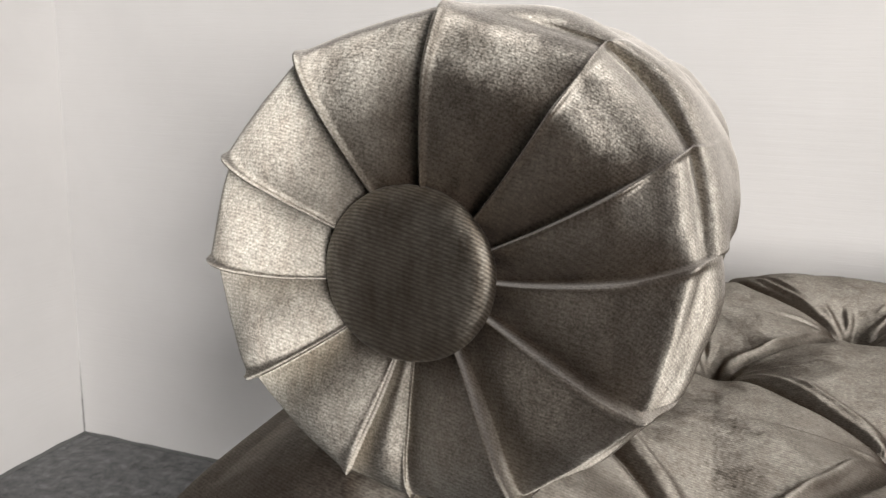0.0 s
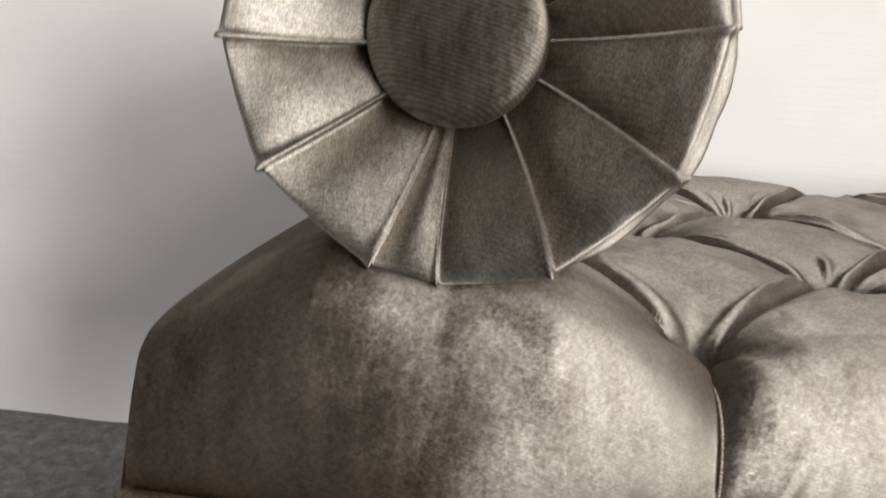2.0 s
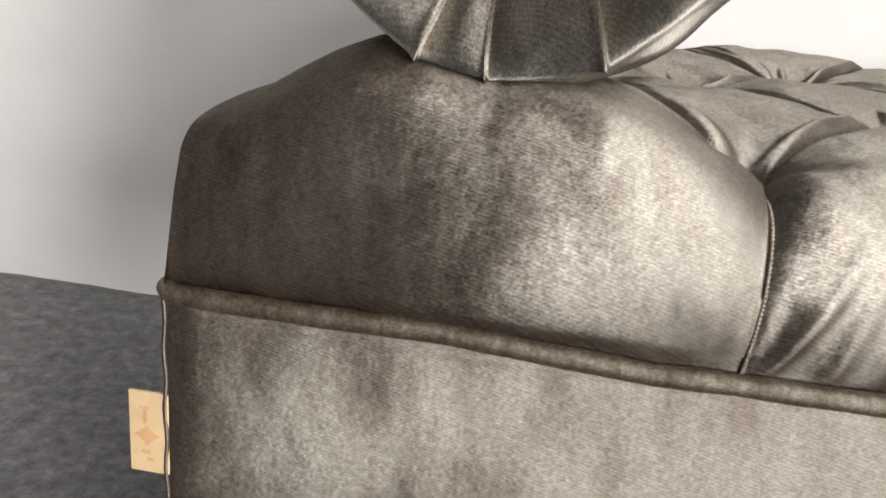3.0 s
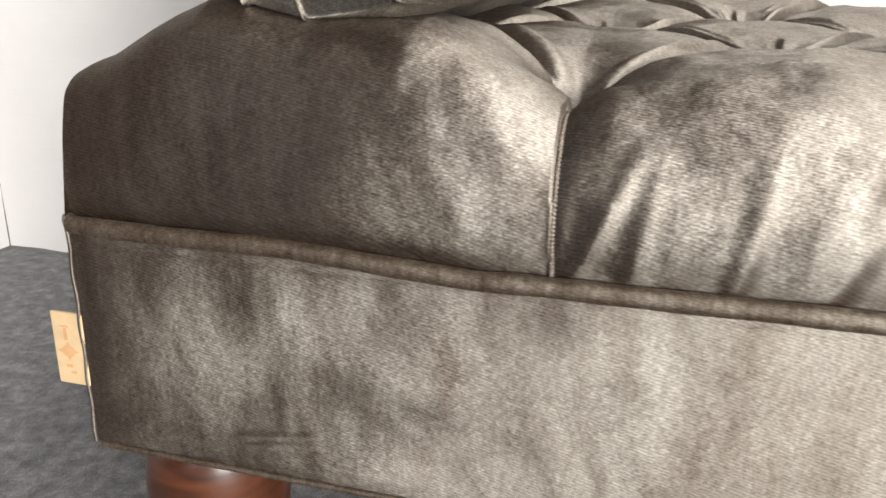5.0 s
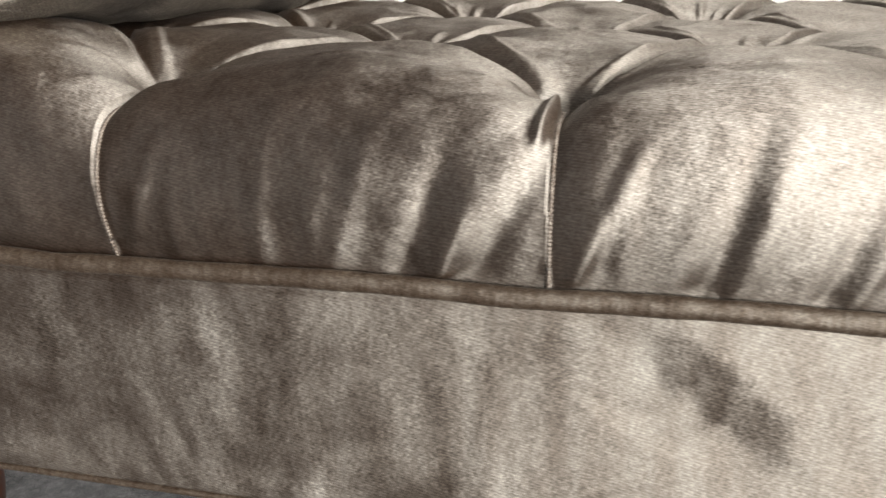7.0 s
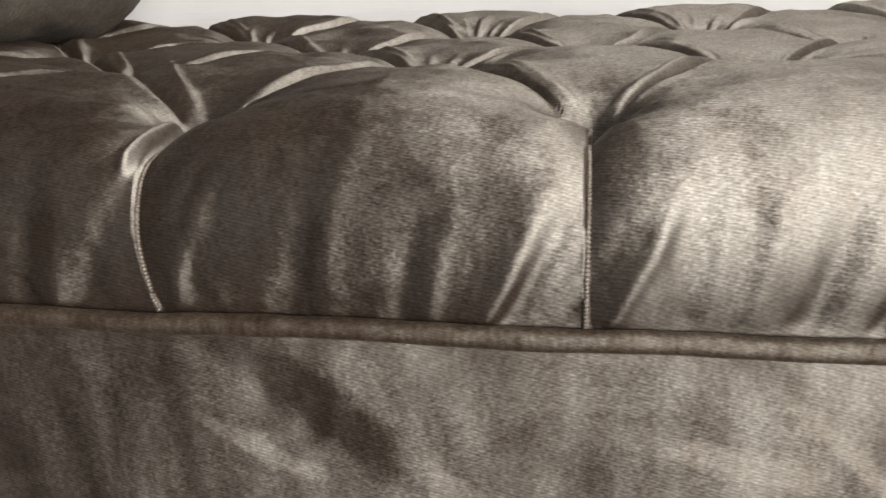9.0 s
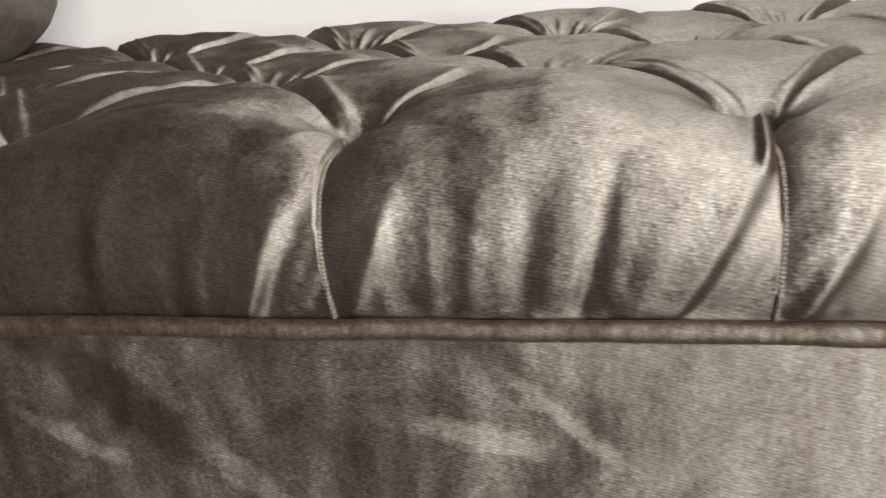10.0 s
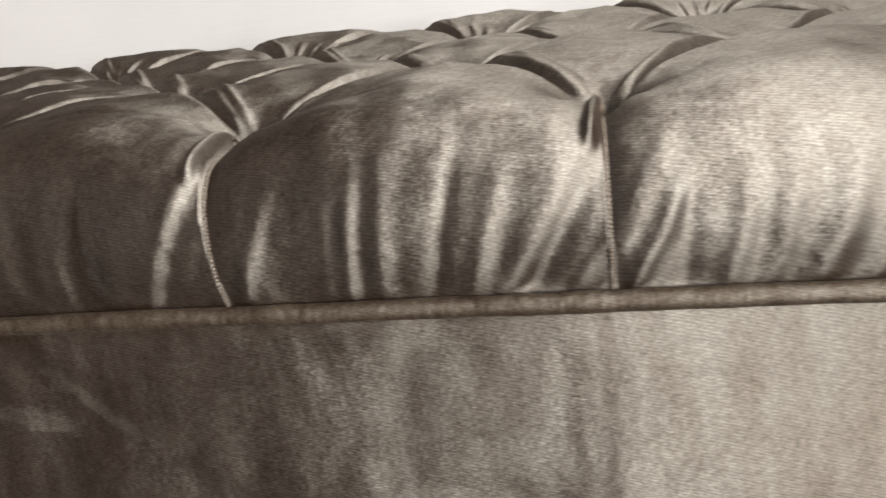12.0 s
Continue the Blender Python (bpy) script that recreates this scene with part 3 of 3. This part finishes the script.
padded("base_back", (LENGTH, DEPTH, 0), (0, DEPTH, 0), BOTTOM, PIPE_Z, (0, 1, 0), BASE_VELVET, bench)
part("underside", box(0.004, 0.004, BOTTOM + 0.001, LENGTH - 0.004, DEPTH - 0.004, BOTTOM + 0.012), LINING, bench, "black dust-cover lining")


def rounded_ring(inset, z, r, step=0.006, wob=0.0):
    pts = []
    x0, y0, x1, y1 = inset, inset, LENGTH - inset, DEPTH - inset
    for (ax, ay), (bx, by) in (((x0 + r, y0), (x1 - r, y0)), ((x1, y0 + r), (x1, y1 - r)), ((x1 - r, y1), (x0 + r, y1)), ((x0, y1 - r), (x0, y0 + r))):
        n = max(2, int(math.hypot(bx - ax, by - ay) / step))
        for k in range(n + 1):
            pts.append((ax + (bx - ax) * k / n, ay + (by - ay) * k / n, 0))
    return [(x + 0.0012 * noise.noise(Vector((x * 18, y * 18, 1))) * wob, y + 0.0012 * noise.noise(Vector((x * 18, y * 18, 7))) * wob, z + wob * (0.0016 * noise.noise(Vector((x * 11, y * 11, 4))) + float(pipe_rise(x, y)))) for x, y, _ in pts]


sweep("piping", rounded_ring(-0.0015, PIPE_Z - 0.0040, 0.006, 0.006, 1.0), 0.0048, PIPING, bench, True, 1.15, 12, 0.10)
sweep("bottom_welt", rounded_ring(-0.001, BOTTOM - 0.001, 0.006, 0.008, 0.0), 0.0022, PIPING, bench, True)
for x, y in ((0, 0), (LENGTH, 0), (LENGTH, DEPTH), (0, DEPTH)):
    sx, sy = (-1 if x == 0 else 1), (-1 if y == 0 else 1)
    sweep("corner_seam", [(x + sx * (0.0005 + 0.0006 * math.sin(k * 1.3)), y + sy * 0.0005, BOTTOM + (PIPE_Z - BOTTOM) * k / 20) for k in range(21)], 0.0013, VELVET, bench)

FOOT = curve_through([(0.001, 0.201), (0.031, 0.201), (0.038, 0.196), (0.0445, 0.184), (0.0478, 0.166), (0.0482, 0.145), (0.0465, 0.112), (0.041, 0.082), (0.033, 0.062), (0.029, 0.048),
                      (0.034, 0.036), (0.035, 0.012), (0.033, 0.002), (0.001, 0.0)], 5)
fv, ff = lathe([(max(r, 0.0008), z) for r, z in FOOT])
for x, y in ((0.052, 0.052), (LENGTH - 0.052, 0.052), (0.052, DEPTH - 0.052), (LENGTH - 0.052, DEPTH - 0.052)):
    foot = link_mesh("bun_foot", fv, ff, WOOD, bench, label="polished reddish-brown turned wooden foot")
    foot.location = (x, y, 0)

# small covered buttons, drawn deep into the tufts
bv, bf = lathe([(0.0005, 0.004), (0.004, 0.0036), (0.0075, 0.0015), (0.008, 0.0), (0.006, -0.002)], 16)
button_mesh = None
for bx, ba in BUTTONS:
    y = float(np.interp(ba, ARC, PROFILE[:, 0]))
    z = top_at(bx, y)
    if button_mesh is None:
        ob = link_mesh("button", bv, bf, VELVET, bench)
        button_mesh = ob.data
    else:
        ob = new("button", button_mesh)
        ob.parent = bench
    ob.location = (bx, y, z + 0.001)

# folded label in the corner seam
tag = part("fabric_label", box(-0.021, -0.0012, 0.240, 0.001, 0.0012, 0.288, 0.0006, 1), TAG, bench, "small tan woven label, print unreadable")
for z0, z1, x0, x1 in ((0.2785, 0.2795, -0.0150, -0.0090), (0.2700, 0.2780, -0.0128, -0.0108), (0.2515, 0.2535, -0.0140, -0.0095), (0.2475, 0.2490, -0.0110, -0.0075)):
    part("print_bar", box(x0, -0.0016, z0, x1, -0.0010, z1), TAG_INK, tag)
motif = bmesh.new()     # a scalloped lozenge in the middle
rim = [motif.verts.new((-0.0110 + r * math.sin(k * math.pi / 8), -0.0014, 0.2625 + 0.85 * r * math.cos(k * math.pi / 8))) for k in range(16) for r in [(0.0074, 0.0046, 0.0050, 0.0046)[k % 4]]]
lozenge = motif.faces.new(rim)
bmesh.ops.extrude_face_region(motif, geom=[lozenge])
for v in rim:
    v.co.y += 0.0004
bmesh.ops.recalc_face_normals(motif, faces=motif.faces)
part("print_motif", motif, TAG_INK, tag)


# ---- bolster cushion ----
CX0, CZ0, RIM = 0.151, 0.570, 0.1085
TIPS = [7, 29, 56, 89, 125, 157, 183, 215, 250, 267, 295, 332]
INNER = [2, 25, 48, 89, 121, 154, 188, 220, 256, 266, 303, 336]


def shoulder(degrees):
    """1 on the upper side, where the end runs into the body over a wide soft shoulder."""
    return math.exp(-((((degrees + 180) % 360 - 180) - 42) / 36) ** 2)


def bolster_mesh():
    n = len(TIPS)
    cols = []      # (tip angle, inner angle, place in panel, panel index)
    for i in range(n):
        a0, a1 = TIPS[i], TIPS[(i + 1) % n]
        b0, b1 = INNER[i], INNER[(i + 1) % n]
        if a1 < a0:
            a1, b1 = a1 + 360, b1 + 360
        us = [0.0, 0.03, 0.08, 0.15] + list(np.linspace(0.22, 0.82, 14)) + [0.88, 0.92, 0.945, 0.965, 0.98, 0.99, 0.997]
        for u in us:
            cols.append((a0 + (a1 - a0) * u, b0 + (b1 - b0) * u, u, i, a1 - a0))
    rows = []
    # end face, from under the disc outwards
    for k, f in enumerate(np.linspace(0, 1, 44)):
        row = []
        for at, ai, u, i, span in cols:
            half = radians(span / 2)
            chord = math.cos(half) / math.cos(radians(span * (u - 0.5)))
            rim = RIM * (0.35 + 0.65 * chord) + 0.0015 * math.exp(-((1 - u) / 0.04) ** 2) + 0.008 * shoulder(at)
            r = 0.030 + (rim - 0.030) * f
            ang = radians(ai + (at - ai) * f)
            seam = i == 8     # narrow panel beside the sewn seam
            high = (0.0015 if seam else 0.007 if i == 7 else 0.011) * (0.35 + 0.65 * math.sin(math.pi * min(1, f * 0.85 + 0.08)))
            broad = shoulder(at)
            high *= 1 - broad * float(smooth(0.64, 0.84, np.array(f)))
            rise = u ** 1.1 * high + (0.0005 if i in (7, 8) else 0.0026 - 0.0026 * broad * float(smooth(0.64, 0.84, np.array(f)))) * math.exp(-((u - 0.965) / 0.022) ** 2)
            belly = 0.006 * math.sin(math.pi * u) * math.sin(math.pi * f)
            y = 0.004 - 0.002 * f - rise - belly + (0.015 + 0.026 * broad) * (1 - math.sqrt(1 - max(0.0, (f - 0.62 + 0.10 * broad) / (0.38 + 0.10 * broad)) ** 2 * 0.98))
            y += 0.0008 * noise.noise(Vector((r * math.cos(ang) * 60, r * math.sin(ang) * 60, 2)))
            row.append((CX0 + r * math.cos(ang), float(y), CZ0 + r * math.sin(ang)))
        rows.append(row)
    # body, back to the far end
    rim_y = [p[1] for p in rows[-1]]
    ys = [0.006, 0.012, 0.020, 0.030, 0.042] + list(np.linspace(0.056, 0.50, 120)) + [0.508, 0.514, 0.518]
    for k, y in enumerate(ys):
        s = float(smooth(-0.004, 0.05, np.array(y)))
        far = float(smooth(0.44, 0.52, np.array(y)))
        row = []
        for c, (at, ai, u, i, span) in enumerate(cols):
            ang = radians(at)
            half = radians(span / 2)
            chord = math.cos(half) / math.cos(radians(span * (u - 0.5)))
            rim = RIM * (0.35 + 0.65 * chord) + 0.0015 * math.exp(-((1 - u) / 0.04) ** 2) + 0.008 * shoulder(at)
            body = 0.112 + 0.008 * math.exp(-((math.degrees(ang) - 40) / 34) ** 2)
            r = rim + (body - rim) * math.sin(s * math.pi / 2) - 0.03 * far ** 3
            fade = math.exp(-y / 0.10)
            r += 0.0008 * fade * math.sin(at * radians(1) * 15 + 3 * y * 20) * s
            for wy, high in ((0.10, 0.0022), (0.165, 0.0034), (0.225, 0.0042), (0.29, 0.0040), (0.35, 0.0034), (0.41, 0.0030)):     # soft wrinkles across the side
                r += high * math.exp(-((y - wy - 0.0011 * (at - 40)) / 0.013) ** 2 - ((at - 36) / 26) ** 2) * s
            q = Vector((math.cos(ang) * 1.6, math.sin(ang) * 1.6, y * 14 + 1.5 * math.sin(ang)))
            r += (0.0040 * noise.noise(q * 1.4) + 0.0010 * noise.noise(q * 4.0) * min(1, y / 0.12)) * s
            cx, cz = CX0 + 0.008 * s, CZ0
            x, z = cx + r * math.cos(ang), cz + r * math.sin(ang)
            if math.sin(ang) < 0 and y > 0.004:
                ground = 0.455
                z = max(z, ground)
            row.append((x, y + rim_y[c] * math.exp(-y / 0.03), z))
        rows.append(row)
    # far end closes towards its button
    for f in (0.9, 0.7, 0.45, 0.2, 0.02):
        row = []
        for x, y, z in rows[len(np.linspace(0, 1, 44)) + len(ys) - 1]:
            row.append((0.160 + (x - 0.160) * f, 0.520 + 0.004 * math.sin(math.pi * f), 0.570 + (z - 0.570) * f))
        rows.append(row)
    return [v for row in rows for v in row], grid_faces(len(rows), len(cols), True)


bolster = new("bolster_cushion")
tagged(bolster, "round taupe velvet bolster with pleated ends, lying on the bench", "cushion")
v, f = bolster_mesh()
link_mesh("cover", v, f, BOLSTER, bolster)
DISC = curve_through([(0.0, 0.0075), (0.015, 0.0072), (0.028, 0.0058), (0.0345, 0.003), (0.0372, -0.001), (0.036, -0.005), (0.030, -0.009)], 5)
dv, df = lathe([(max(r, 0.00002), z) for r, z in DISC], 72)
dv = [(x * (1 + 0.012 * noise.noise(Vector((x * 60, y * 60, 0)))), y * (1 + 0.012 * noise.noise(Vector((x * 60, y * 60, 9)))), z) for x, y, z in dv]
for y, rx in ((-0.006, 90), (0.520, -90)):
    ob = link_mesh("end_button", dv, df, DISC_VELVET, bolster, label="large flat covered button")
    ob.matrix_basis = pose(0.148, y, CZ0 + 0.001, rx)
